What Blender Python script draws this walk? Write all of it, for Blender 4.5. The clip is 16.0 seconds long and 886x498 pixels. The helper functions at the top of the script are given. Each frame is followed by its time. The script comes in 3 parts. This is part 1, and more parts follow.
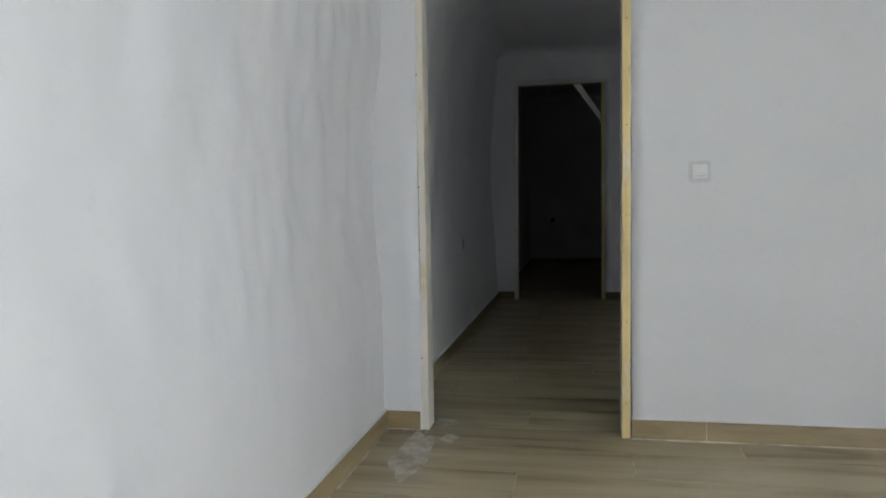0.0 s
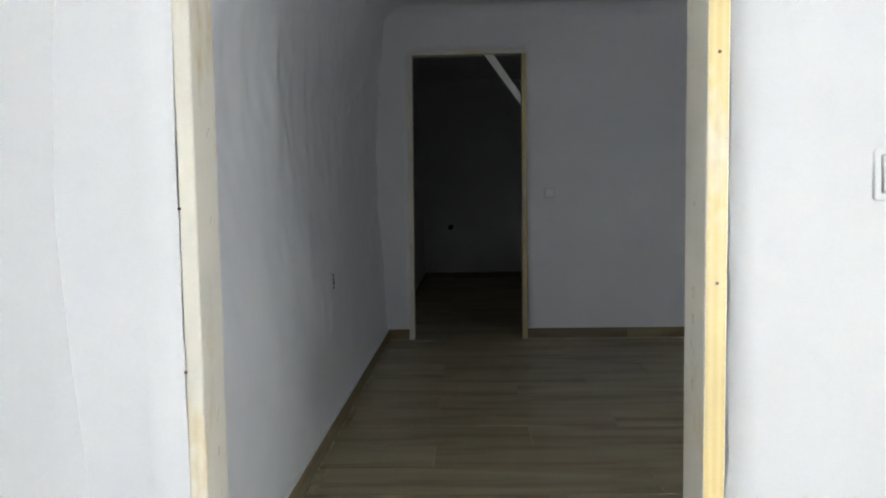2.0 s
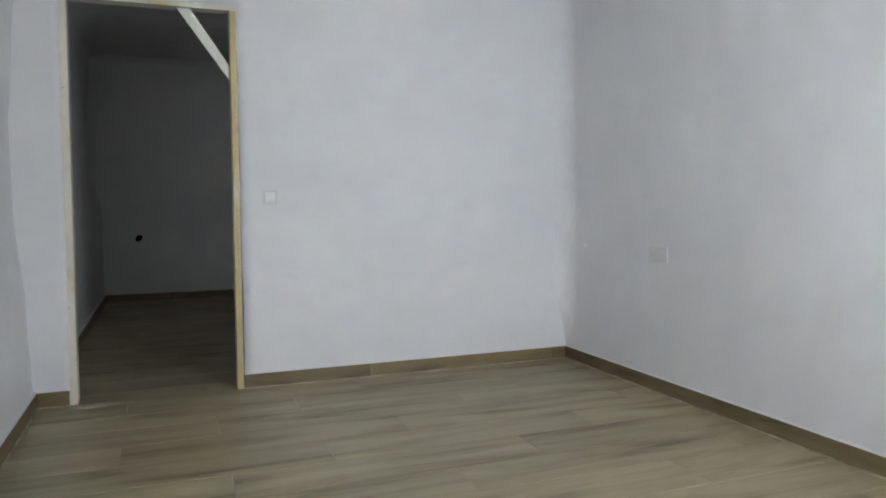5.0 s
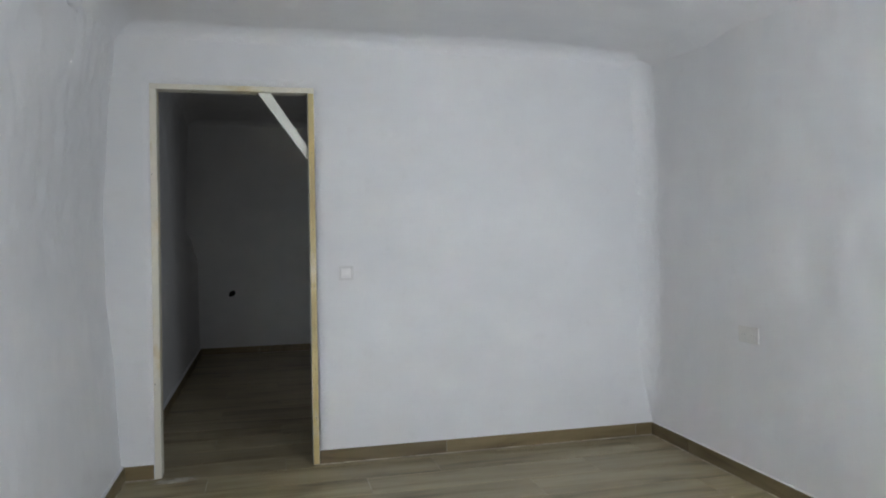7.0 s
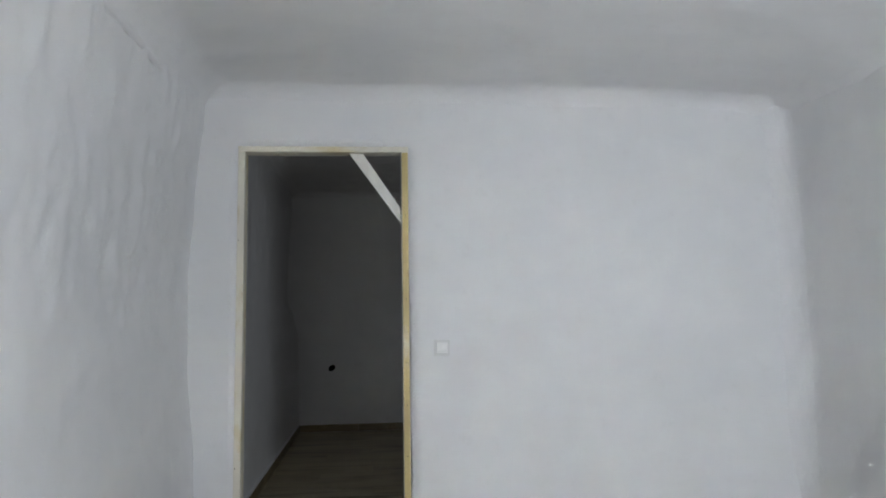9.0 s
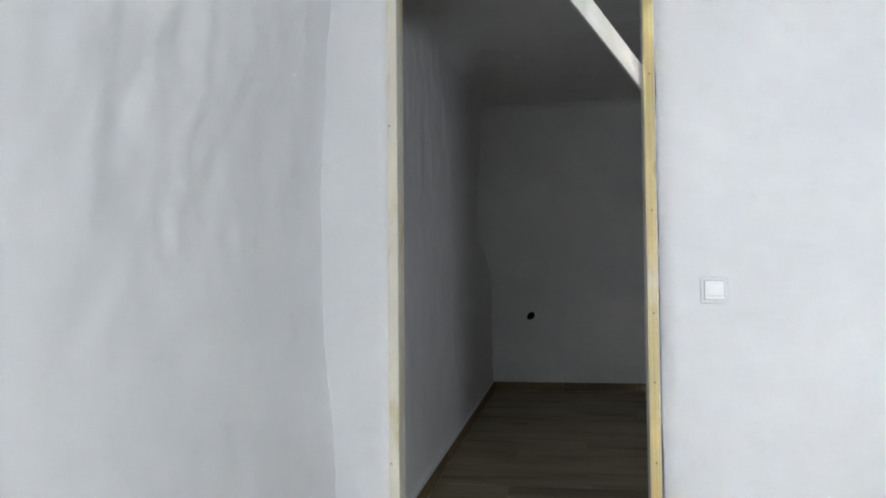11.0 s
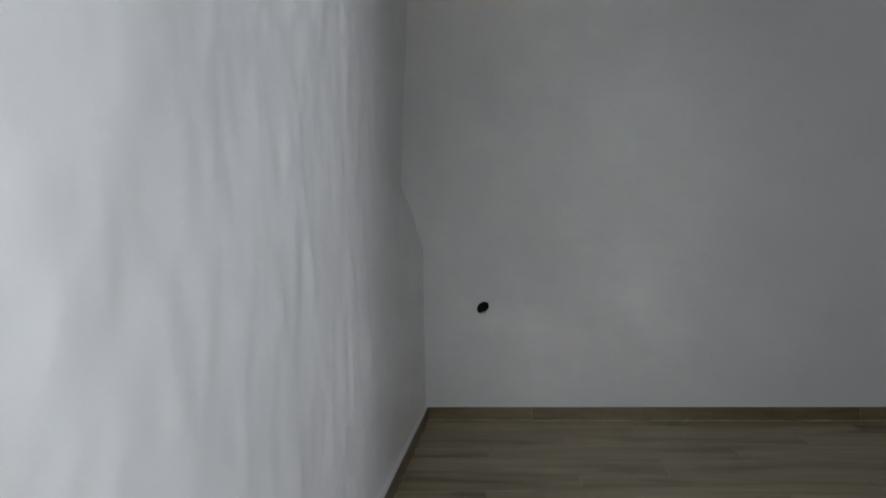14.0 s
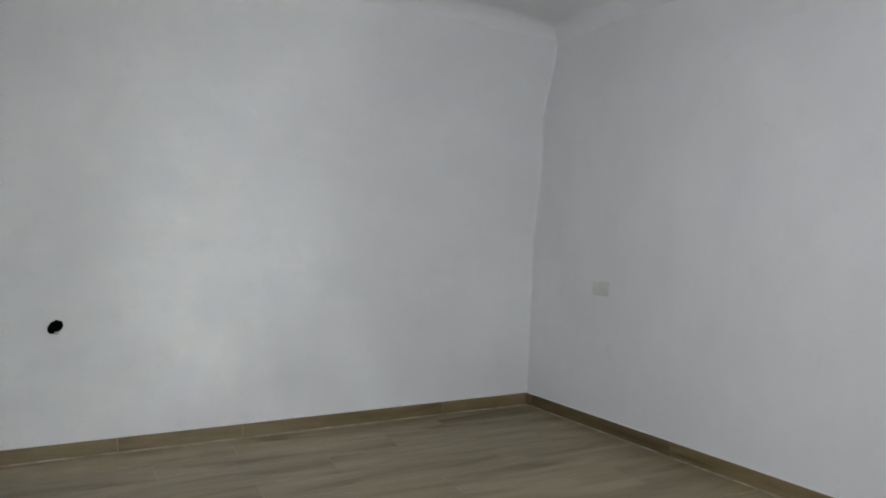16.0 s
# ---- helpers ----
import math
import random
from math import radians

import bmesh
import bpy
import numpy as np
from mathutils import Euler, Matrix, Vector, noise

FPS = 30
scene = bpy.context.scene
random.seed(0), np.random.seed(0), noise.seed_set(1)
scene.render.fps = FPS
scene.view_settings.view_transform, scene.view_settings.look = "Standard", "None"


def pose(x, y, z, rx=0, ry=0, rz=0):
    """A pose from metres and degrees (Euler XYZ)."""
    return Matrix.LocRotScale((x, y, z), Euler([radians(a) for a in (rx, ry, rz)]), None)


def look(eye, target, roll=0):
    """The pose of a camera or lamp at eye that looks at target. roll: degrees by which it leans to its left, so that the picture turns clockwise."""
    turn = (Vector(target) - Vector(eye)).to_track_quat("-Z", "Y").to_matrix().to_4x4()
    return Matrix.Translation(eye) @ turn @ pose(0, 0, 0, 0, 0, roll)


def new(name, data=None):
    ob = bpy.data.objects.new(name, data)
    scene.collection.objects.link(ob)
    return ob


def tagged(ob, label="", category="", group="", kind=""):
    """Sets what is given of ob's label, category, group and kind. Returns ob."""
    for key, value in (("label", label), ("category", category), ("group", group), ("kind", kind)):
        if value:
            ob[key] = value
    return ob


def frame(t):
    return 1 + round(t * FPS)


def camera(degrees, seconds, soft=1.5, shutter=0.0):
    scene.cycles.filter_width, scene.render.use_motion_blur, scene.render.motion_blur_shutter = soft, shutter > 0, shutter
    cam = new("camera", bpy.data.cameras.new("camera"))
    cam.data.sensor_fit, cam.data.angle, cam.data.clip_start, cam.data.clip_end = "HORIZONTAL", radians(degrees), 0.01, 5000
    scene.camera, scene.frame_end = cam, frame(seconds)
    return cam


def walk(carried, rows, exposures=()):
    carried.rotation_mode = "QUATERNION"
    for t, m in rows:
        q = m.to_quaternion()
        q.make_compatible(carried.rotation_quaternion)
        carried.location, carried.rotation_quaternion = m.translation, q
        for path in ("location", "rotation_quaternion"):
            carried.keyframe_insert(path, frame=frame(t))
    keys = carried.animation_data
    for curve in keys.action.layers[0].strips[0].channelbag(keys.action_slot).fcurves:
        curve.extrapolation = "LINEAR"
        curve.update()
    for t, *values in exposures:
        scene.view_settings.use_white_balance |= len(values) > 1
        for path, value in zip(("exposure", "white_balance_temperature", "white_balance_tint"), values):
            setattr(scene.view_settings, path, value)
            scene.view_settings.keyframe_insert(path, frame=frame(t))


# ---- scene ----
cam = camera(63.3, 16.0, soft=1.9)
EXPOSURES = [(0, -1.22), (0.5, -0.70), (1, -0.42), (1.5, -0.2), (2, -0.05), (2.5, 0.6), (3, 1.3), (3.5, 1.8), (4.5, 2.05), (7, 1.95), (9, 2.05), (9.5, 2.1), (10.2, 2.32), (12.5, 3.3), (13.0, 3.4), (13.5, 3.75), (14, 4.4), (14.5, 4.92), (15, 5.28), (16, 5.5)]
PATH = [
    (0, (0.757, -2.852, 0.926), (0.381, -0.891, 0.804), -1.0),
    (0.5, (0.664, -2.422, 0.938), (0.45, -0.437, 0.813), -0.8),
    (1, (0.65, -1.993, 0.941), (0.568, 0.001, 0.812), -0.9),
    (1.5, (0.614, -1.517, 0.993), (0.52, 0.477, 0.862), -0.9),
    (2, (0.556, -1.095, 1.005), (0.488, 0.899, 0.873), -0.9),
    (2.5, (0.56, -0.732, 0.986), (0.595, 1.263, 0.85), -0.8),
    (3, (0.558, -0.469, 0.995), (0.667, 1.523, 0.859), -0.7),
    (3.5, (0.539, -0.248, 0.989), (0.811, 1.729, 0.854), -0.6),
    (4, (0.583, -0.096, 0.996), (1.044, 1.846, 0.86), -0.6),
    (4.5, (0.602, -0.001, 0.99), (1.208, 1.9, 0.858), -0.4),
    (4.7, (0.597, 0.03, 0.997), (1.315, 1.891, 0.862), -0.4),
    (6.8, (0.729, 0.08, 1.206), (1.285, 2.0, 1.149), -1.0),
    (7, (0.726, 0.084, 1.243), (1.201, 2.026, 1.211), -1.0),
    (7.5, (0.74, 0.057, 1.274), (1.083, 2.026, 1.326), -1.2),
    (8, (0.742, 0.096, 1.264), (0.987, 2.077, 1.389), -1.2),
    (8.5, (0.786, 0.254, 1.231), (0.984, 2.236, 1.405), -1.2),
    (9, (0.828, 0.489, 1.224), (1.012, 2.473, 1.403), -1.0),
    (9.5, (0.845, 0.773, 1.197), (0.865, 2.769, 1.323), -1.1),
    (10, (0.844, 1.084, 1.215), (0.552, 3.061, 1.292), -1.1),
    (10.2, (0.825, 1.226, 1.199), (0.471, 3.193, 1.263), -0.9),
    (12.5, (0.565, 3.031, 1.064), (0.199, 4.997, 1.095), -0.9),
    (13, (0.467, 3.443, 0.991), (0.091, 5.407, 1.035), -0.8),
    (13.5, (0.399, 3.747, 0.947), (0.047, 5.715, 1.002), -0.8),
    (14, (0.458, 4.031, 0.981), (0.296, 6.024, 0.998), -1.0),
    (14.5, (0.528, 4.094, 1.016), (0.663, 6.09, 1.019), -0.9),
    (15, (0.481, 4.195, 1.053), (0.977, 6.132, 1.038), -0.5),
    (15.5, (0.505, 4.251, 1.107), (1.224, 6.117, 1.066), -0.1),
    (16, (0.58, 4.241, 1.14), (1.427, 6.052, 1.093), 0.0),
]
walk(cam, [(r[0], look(*r[1:])) for r in PATH], EXPOSURES)

# ---- light: the house is dark; a fixed unseen lamp added in each room stands in for the carried torch ----
world = bpy.data.worlds.new("world")
scene.world = world
world.use_nodes = True
world.node_tree.nodes["Background"].inputs["Color"].default_value = (0.02, 0.022, 0.026, 1)
world.node_tree.nodes["Background"].inputs["Strength"].default_value = 0.01


def torch_stand_in(at, target, tint, watts, spread=85, size=0.08):
    data = bpy.data.lights.new("torch_stand_in", "SPOT")
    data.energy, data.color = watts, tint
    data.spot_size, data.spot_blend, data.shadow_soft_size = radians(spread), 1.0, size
    new("torch_stand_in", data).matrix_basis = look(at, target)


# added lamps, all out of view; the first only bounces off the side wall
torch_stand_in((1.40, -3.50, 1.05), (3.00, -3.40, 0.80), (0.905, 0.97, 1.075), 11000)
torch_stand_in((2.40, 0.25, 1.05), (0.62, 4.10, 1.45), (0.902, 0.97, 1.066), 42, 155, 0.30)
torch_stand_in((1.32, 4.27, 1.35), (2.35, 8.30, 1.30), (0.95, 0.97, 1.02), 2.2, 150, 0.15)


# ---- materials ----
def material(name, rough=0.6):
    m = bpy.data.materials.new(name)
    m.use_nodes = True
    t = m.node_tree
    b = t.nodes["Principled BSDF"]
    b.inputs["Roughness"].default_value = rough
    return m, t, b


def add(t, kind, **props):
    n = t.nodes.new(kind)
    for k, v in props.items():
        n.inputs[k.replace("_", " ")].default_value = v
    return n


def ramp(t, fac, stops):
    n = t.nodes.new("ShaderNodeValToRGB")
    while len(n.color_ramp.elements) < len(stops):
        n.color_ramp.elements.new(0.5)
    for e, (p, c) in zip(n.color_ramp.elements, stops):
        e.position, e.color = p, (*c, 1)
    t.links.new(fac, n.inputs["Fac"])
    return n.outputs["Color"]


def mix(t, fac, a, b, mode="MIX"):
    n = t.nodes.new("ShaderNodeMix")
    n.data_type, n.blend_type = "RGBA", mode
    for sock, v in ((n.inputs[0], fac), (n.inputs[6], a), (n.inputs[7], b)):
        if isinstance(v, (int, float)):
            sock.default_value = v
        elif isinstance(v, tuple):
            sock.default_value = (*v, 1)
        else:
            t.links.new(v, sock)
    return n.outputs[2]


def coords(t, scale, kind="Object"):
    c = t.nodes.new("ShaderNodeTexCoord")
    m = t.nodes.new("ShaderNodeMapping")
    m.inputs["Scale"].default_value = scale
    t.links.new(c.outputs[kind], m.inputs["Vector"])
    return m.outputs["Vector"]


def fractal(t, vec, scale, detail=4.0, rough=0.55, distortion=0.0):
    n = add(t, "ShaderNodeTexNoise", Scale=scale, Detail=detail, Roughness=rough, Distortion=distortion)
    t.links.new(vec, n.inputs["Vector"])
    return n.outputs["Fac"]


def bump(t, b, height, strength, distance):
    n = add(t, "ShaderNodeBump", Strength=strength, Distance=distance)
    t.links.new(height, n.inputs["Height"])
    t.links.new(n.outputs["Normal"], b.inputs["Normal"])


def limewash(name, stretch, relief=0.12, sheen=0.45, gloss=0.5):
    """White painted hand plaster: faint cloudy tone, fine trowel grain."""
    m, t, b = material(name, 0.55)
    b.inputs["Specular IOR Level"].default_value = gloss
    v = coords(t, stretch)
    tone = ramp(t, fractal(t, v, 2.2, 5, 0.6), [(0.3, (0.705, 0.71, 0.715)), (0.7, (0.75, 0.75, 0.75))])
    fleck = ramp(t, fractal(t, coords(t, (1, 1, 1)), 9, 6, 0.7), [(0.26, (0.955, 0.955, 0.95)), (0.42, (1, 1, 1))])
    t.links.new(mix(t, 1.0, tone, fleck, "MULTIPLY"), b.inputs["Base Color"])
    t.links.new(ramp(t, fractal(t, v, 6, 3), [(0.3, (sheen,) * 3), (0.7, (sheen + 0.15,) * 3)]), b.inputs["Roughness"])
    bump(t, b, fractal(t, v, 16, 4, 0.5), relief, 0.006)
    return m


plaster_rough = limewash("rough_white_plaster", (1, 1.5, 0.9), 0.16, 0.30)
plaster_flat = limewash("smooth_white_plaster", (0.9, 1, 1.3), 0.07, 0.68, 0.2)
plaster_side = limewash("side_wall_plaster", (1, 1.5, 0.9), 0.14, 0.62, 0.25)
plaster_ceiling = limewash("ceiling_plaster", (0.8, 1.6, 1), 0.12, 0.65, 0.25)


def oak_tile(name, dark, mid, light, along, low=0.92):
    """Wood-look porcelain: long streaks along the plank, each plank its own shade."""
    m, t, b = material(name, 0.42)
    info = t.nodes.new("ShaderNodeObjectInfo")
    c = t.nodes.new("ShaderNodeTexCoord")
    shift = t.nodes.new("ShaderNodeVectorMath")
    shift.operation = "MULTIPLY_ADD"
    mul = t.nodes.new("ShaderNodeCombineXYZ")
    for i in range(3):
        t.links.new(info.outputs["Random"], mul.inputs[i])
    t.links.new(mul.outputs["Vector"], shift.inputs[0])
    shift.inputs[1].default_value = (37.0, 53.0, 19.0)
    t.links.new(c.outputs["Object"], shift.inputs[2])
    mp = t.nodes.new("ShaderNodeMapping")
    mp.inputs["Scale"].default_value = along
    t.links.new(shift.outputs["Vector"], mp.inputs["Vector"])
    v = mp.outputs["Vector"]
    wide = fractal(t, v, 2.1, 4, 0.55, 0.6)
    fine = fractal(t, v, 11, 5, 0.65, 0.3)
    col = ramp(t, wide, [(0.28, dark), (0.44, mid), (0.64, light)])
    col = mix(t, 0.25, col, ramp(t, fine, [(0.35, dark), (0.62, light)]), "SOFT_LIGHT")
    shade = ramp(t, info.outputs["Random"], [(0.0, (low, low * 0.995, low * 0.99)), (1.0, (1.05, 1.05, 1.045))])
    t.links.new(mix(t, 1.0, col, shade, "MULTIPLY"), b.inputs["Base Color"])
    t.links.new(ramp(t, fine, [(0.3, (0.36,) * 3), (0.7, (0.52,) * 3)]), b.inputs["Roughness"])
    bump(t, b, fine, 0.18, 0.002)
    return m


floor_oak = oak_tile("oak_look_tile", (0.134, 0.109, 0.062), (0.272, 0.229, 0.142), (0.358, 0.307, 0.202), (0.6, 4.2, 1))
skirt_oak = oak_tile("oak_look_skirting", (0.095, 0.071, 0.033), (0.195, 0.150, 0.074), (0.248, 0.195, 0.104), (0.8, 0.8, 6), 0.66)

grout_mat, t, b = material("sandy_grout", 0.9)
t.links.new(ramp(t, fractal(t, coords(t, (1, 1, 1)), 5, 5, 0.7), [(0.38, (0.17, 0.14, 0.10)), (0.60, (0.52, 0.47, 0.38))]), b.inputs["Base Color"])
bump(t, b, fractal(t, coords(t, (1, 1, 1)), 160, 3), 0.4, 0.001)


def pine(name, vertical=True, smeared=0.57):
    """Raw softwood lining with growth rings, knots and plaster smears."""
    m, t, b = material(name, 0.36)
    s = (9, 9, 0.55) if vertical else (0.55, 9, 9)
    v = coords(t, s)
    ring = add(t, "ShaderNodeTexWave", Scale=2.6, Distortion=5.0, Detail=3.0, Detail_Scale=1.2)
    t.links.new(v, ring.inputs["Vector"])
    col = ramp(t, ring.outputs["Fac"], [(0.15, (0.555, 0.44, 0.195)), (0.6, (0.585, 0.47, 0.218)), (0.95, (0.61, 0.495, 0.245))])
    tone = ramp(t, fractal(t, coords(t, (1, 1, 1)), 2.2, 3), [(0.35, (0.88, 0.86, 0.82)), (0.65, (1.04, 1.03, 1.0))])
    col = mix(t, 1.0, col, tone, "MULTIPLY")
    knots = add(t, "ShaderNodeTexVoronoi", Scale=5.0)
    t.links.new(coords(t, (1, 1, 0.55) if vertical else (0.55, 1, 1)), knots.inputs["Vector"])
    col = mix(t, ramp(t, knots.outputs["Distance"], [(0.05, (0.75,) * 3), (0.11, (0,) * 3)]), col, (0.23, 0.12, 0.045))
    smear = ramp(t, fractal(t, coords(t, (1, 1, 0.45) if vertical else (0.3, 1, 1)), 5.5, 5, 0.65), [(smeared, (0,) * 3), (smeared + 0.16, (0.8,) * 3)])
    col = mix(t, smear, col, (0.76, 0.745, 0.68))
    t.links.new(col, b.inputs["Base Color"])
    bump(t, b, ring.outputs["Fac"], 0.12, 0.001)
    return m


pine_up, pine_thin, pine_across, pine_pale = pine("pine_upright"), pine("pine_thinly_smeared", True, 0.40), pine("pine_lying", False, 0.36), pine("pine_plaster_smeared", True, 0.27)

white_wood, t, b = material("white_painted_board", 0.5)
t.links.new(ramp(t, fractal(t, coords(t, (6, 6, 1)), 6, 4), [(0.3, (0.70, 0.68, 0.62)), (0.7, (0.80, 0.79, 0.74))]), b.inputs["Base Color"])
bump(t, b, fractal(t, coords(t, (6, 6, 1)), 30, 3), 0.15, 0.001)


def plain(name, colour, rough=0.5, metal=0.0):
    m, t, b = material(name, rough)
    t.links.new(ramp(t, fractal(t, coords(t, (1, 1, 1)), 40, 3), [(0.3, tuple(c * 0.92 for c in colour)), (0.7, colour)]), b.inputs["Base Color"])
    b.inputs["Metallic"].default_value = metal
    return m


switch_white = plain("glossy_white_plastic", (0.66, 0.66, 0.65), 0.42)
rocker_white = plain("white_rocker_plastic", (0.80, 0.80, 0.79), 0.35)
socket_white = plain("matt_ivory_plastic", (0.70, 0.69, 0.665), 0.6)
switch_gap = plain("grey_plastic_gap", (0.47, 0.47, 0.47), 0.5)
dark_hole = plain("dark_conduit", (0.003, 0.003, 0.003), 1.0)
dark_hole.node_tree.nodes["Principled BSDF"].inputs["Specular IOR Level"].default_value = 0.0
box_grey = plain("grey_box_plastic", (0.42, 0.42, 0.43), 0.5)
wire_dark = plain("dark_wire_sheath", (0.04, 0.04, 0.04), 0.5)
nail_steel = plain("rusty_nail_steel", (0.10, 0.07, 0.05), 0.5, 0.6)
mark_grey = plain("grey_strokes", (0.36, 0.35, 0.32), 0.7)
dust, t, b = material("mortar_dust", 0.9)
t.links.new(ramp(t, fractal(t, coords(t, (1, 1, 1)), 11, 5, 0.7), [(0.36, (0.275, 0.238, 0.17)), (0.62, (0.47, 0.435, 0.365))]), b.inputs["Base Color"])
bump(t, b, fractal(t, coords(t, (1, 1, 1)), 60, 4), 0.5, 0.002)


# ---- mesh tools ----
def part(name, bm, mat, parent=None, label="", smooth=False):
    me = bpy.data.meshes.new(name)
    bmesh.ops.recalc_face_normals(bm, faces=bm.faces)
    bm.to_mesh(me)
    bm.free()
    me.materials.append(mat)
    if smooth:
        me.polygons.foreach_set("use_smooth", [True] * len(me.polygons))
    ob = new(name, me)
    ob.parent = parent
    if label:
        ob["label"] = label
    return ob


def slab(x0, y0, z0, x1, y1, z1, bevel=0.0, segments=2):
    bm = bmesh.new()
    bmesh.ops.create_cube(bm, size=1)
    for v in bm.verts:
        v.co = ((x0 + x1) / 2 + v.co.x * (x1 - x0), (y0 + y1) / 2 + v.co.y * (y1 - y0), (z0 + z1) / 2 + v.co.z * (z1 - z0))
    if bevel:
        bmesh.ops.bevel(bm, geom=bm.edges[:], offset=bevel, segments=segments, affect="EDGES", profile=0.6)
    return bm


def empty(name, at, **tags):
    ob = new(name)
    ob.empty_display_size = 0.05
    ob.matrix_basis = at
    return tagged(ob, **tags)


def table(points):
    """Piecewise smooth function through (z, value) pairs."""
    def f(z):
        if z <= points[0][0]:
            return points[0][1]
        for (a, u), (c, w) in zip(points, points[1:]):
            if z <= c:
                k = (z - a) / (c - a)
                k = k * k * (3 - 2 * k)
                return u + (w - u) * k
        return points[-1][1]
    return f


def n3(x, y, z):
    return noise.noise(Vector((x, y, z)))


def sheet(name, us, vs, place, back, mat):
    """A closed slab: a relief front over the grid us x vs, and a plain back at the same grid's rim."""
    nu, nv = len(us), len(vs)
    front = [place(u, v) for v in vs for u in us]
    rim = [(i, 0) for i in range(nu)] + [(nu - 1, j) for j in range(1, nv)] + [(i, nv - 1) for i in range(nu - 2, -1, -1)] + [(0, j) for j in range(nv - 2, 0, -1)]
    verts = front + [back(us[i], vs[j]) for i, j in rim]
    faces = [(j * nu + i, j * nu + i + 1, (j + 1) * nu + i + 1, (j + 1) * nu + i) for j in range(nv - 1) for i in range(nu - 1)]
    base, n = len(front), len(rim)
    for k in range(n):
        (i, j), (p, q) = rim[k], rim[(k + 1) % n]
        faces.append((q * nu + p, j * nu + i, base + k, base + (k + 1) % n))
    faces.append(tuple(range(base, base + n)))
    me = bpy.data.meshes.new(name)
    me.from_pydata(verts, [], faces)
    me.materials.append(mat)
    bm = bmesh.new()
    bm.from_mesh(me)
    bmesh.ops.recalc_face_normals(bm, faces=bm.faces)
    bm.to_mesh(me)
    bm.free()
    flags = [True] * len(me.polygons)
    flags[-1 - n:] = [False] * (n + 1)
    me.polygons.foreach_set("use_smooth", flags)
    return new(name, me)


def steps(a, b, d):
    n = max(1, round((b - a) / d))
    return [a + (b - a) * i / n for i in range(n + 1)]


def ripple(y, z, seed):
    """Hand-plastered relief: upright trowel swells over broad lumps."""
    wob = 0.035 * n3(y * 1.3, z * 1.7, seed + 5) + 0.02 * n3(y * 4, z * 4, seed + 6)
    up = z + 0.12 * n3(y * 3, z * 2, seed + 1)
    d = noise.voronoi(Vector(((y + wob) * 9.0, up * 4.4, seed)))[0]
    facet = min(d[1] - d[0], 0.5) - 0.25
    a = n3((y + wob) * 7.0, up * 3.4, seed)
    c = n3((y + wob) * 16.0, up * 9.0, seed + 2)
    dab = max(0.0, n3(y * 11, up * 9, seed + 4) - 0.1)
    broad = n3(y * 1.1, z * 0.9, seed + 9)
    patch = min(1.0, max(0.2, 0.6 + 0.9 * n3(y * 1.3, z * 1.2, seed + 17)))
    return 0.009 * a + 0.0065 * c * patch + 0.010 * dab + 0.018 * broad - 0.009 * patch * facet


# ---- shell: three rooms in a row, walls across at Y1, Y2 and Y3 ----
# Y0 is invented: the first room's unseen back, set far off to dim bounced light
Y0, Y1, Y2, Y3 = -11.0, 0.0, 4.095, 8.300
T = (0.098, 0.084)
RIGHT = 3.03
ROOMS = ((Y0, Y1, 2.38), (Y1 + T[0], Y2, 2.375), (Y2 + T[1], Y3, 2.56))
LEFT_PROFILE = (
    table([(0, -0.050), (0.45, -0.052), (1.0, -0.082), (1.2, -0.075), (1.6, -0.030), (2.5, 0.02)]),
    table([(0, -0.034), (0.5, -0.052), (1.0, -0.088), (1.4, -0.095), (1.75, -0.07), (2.3, -0.02), (2.5, 0.02)]),
    table([(0, -0.008), (1.0, -0.010), (1.2, -0.055), (1.4, -0.135), (1.75, -0.120), (2.5, -0.08)]),
)
# how lumpy the hand plaster is at each height of the three side walls
ROUGHNESS = (table([(0, 1.15), (1.2, 1.15), (1.8, 1.25)]), table([(0, 0.55), (1.0, 0.6), (1.5, 1.3)]), table([(0, 0.42), (1.0, 0.45), (1.8, 0.6)]))
RIGHT_LEAN = (table([(0, 0), (2.5, -0.03)]), table([(0, 0), (1.4, 0.0), (2.1, -0.02), (2.4, -0.05)]), table([(0, 0), (0.9, 0.035), (1.75, 0.115), (2.5, 0.235)]))


def rounded(d, r):
    """How far a hollow corner of radius r stands off its wall, d away from the wall across."""
    d = min(r, max(0.0, d))
    return r - math.sqrt(r * r - (r - d) ** 2)


def left_x(room, y, z):
    foot = min(1.0, max(0.15, z / 0.5))
    base = LEFT_PROFILE[room](z)
    if room == 2:
        near = min(1.0, max(0.0, (y - 6.9) / 1.2))
        base = -0.015 - 0.03 * min(1.0, z / 1.6) + near * near * (base + 0.015 + 0.03 * min(1.0, z / 1.6))
    ends = min(1.0, max(0.25, min(y - ROOMS[room][0], ROOMS[room][1] - y) / 0.25))
    return base + foot * ends * ROUGHNESS[room](z) * ripple(y, z, 3 + 20 * room)


def right_x(room, y, z):
    foot = min(1.0, max(0.15, z / 0.5))
    splay = 0.065 + 0.056 * (Y3 - y) if room == 2 else 0.0
    d = min(y - ROOMS[room][0], ROOMS[room][1] - y) + 0.006
    fillet = rounded(d, (0.14, 0.14, 0.02)[room]) * min(1.0, max(0.0, z - 0.06) / 0.4)
    return RIGHT + splay - fillet + RIGHT_LEAN[room](z) + foot * 0.6 * ripple(y * 0.7, z, 11 + 20 * room)



def edge_x(room, y):
    """Where the side wall meets the ceiling."""
    return RIGHT + (0.0, 0.0, 0.29 + 0.056 * (Y3 - y))[room]



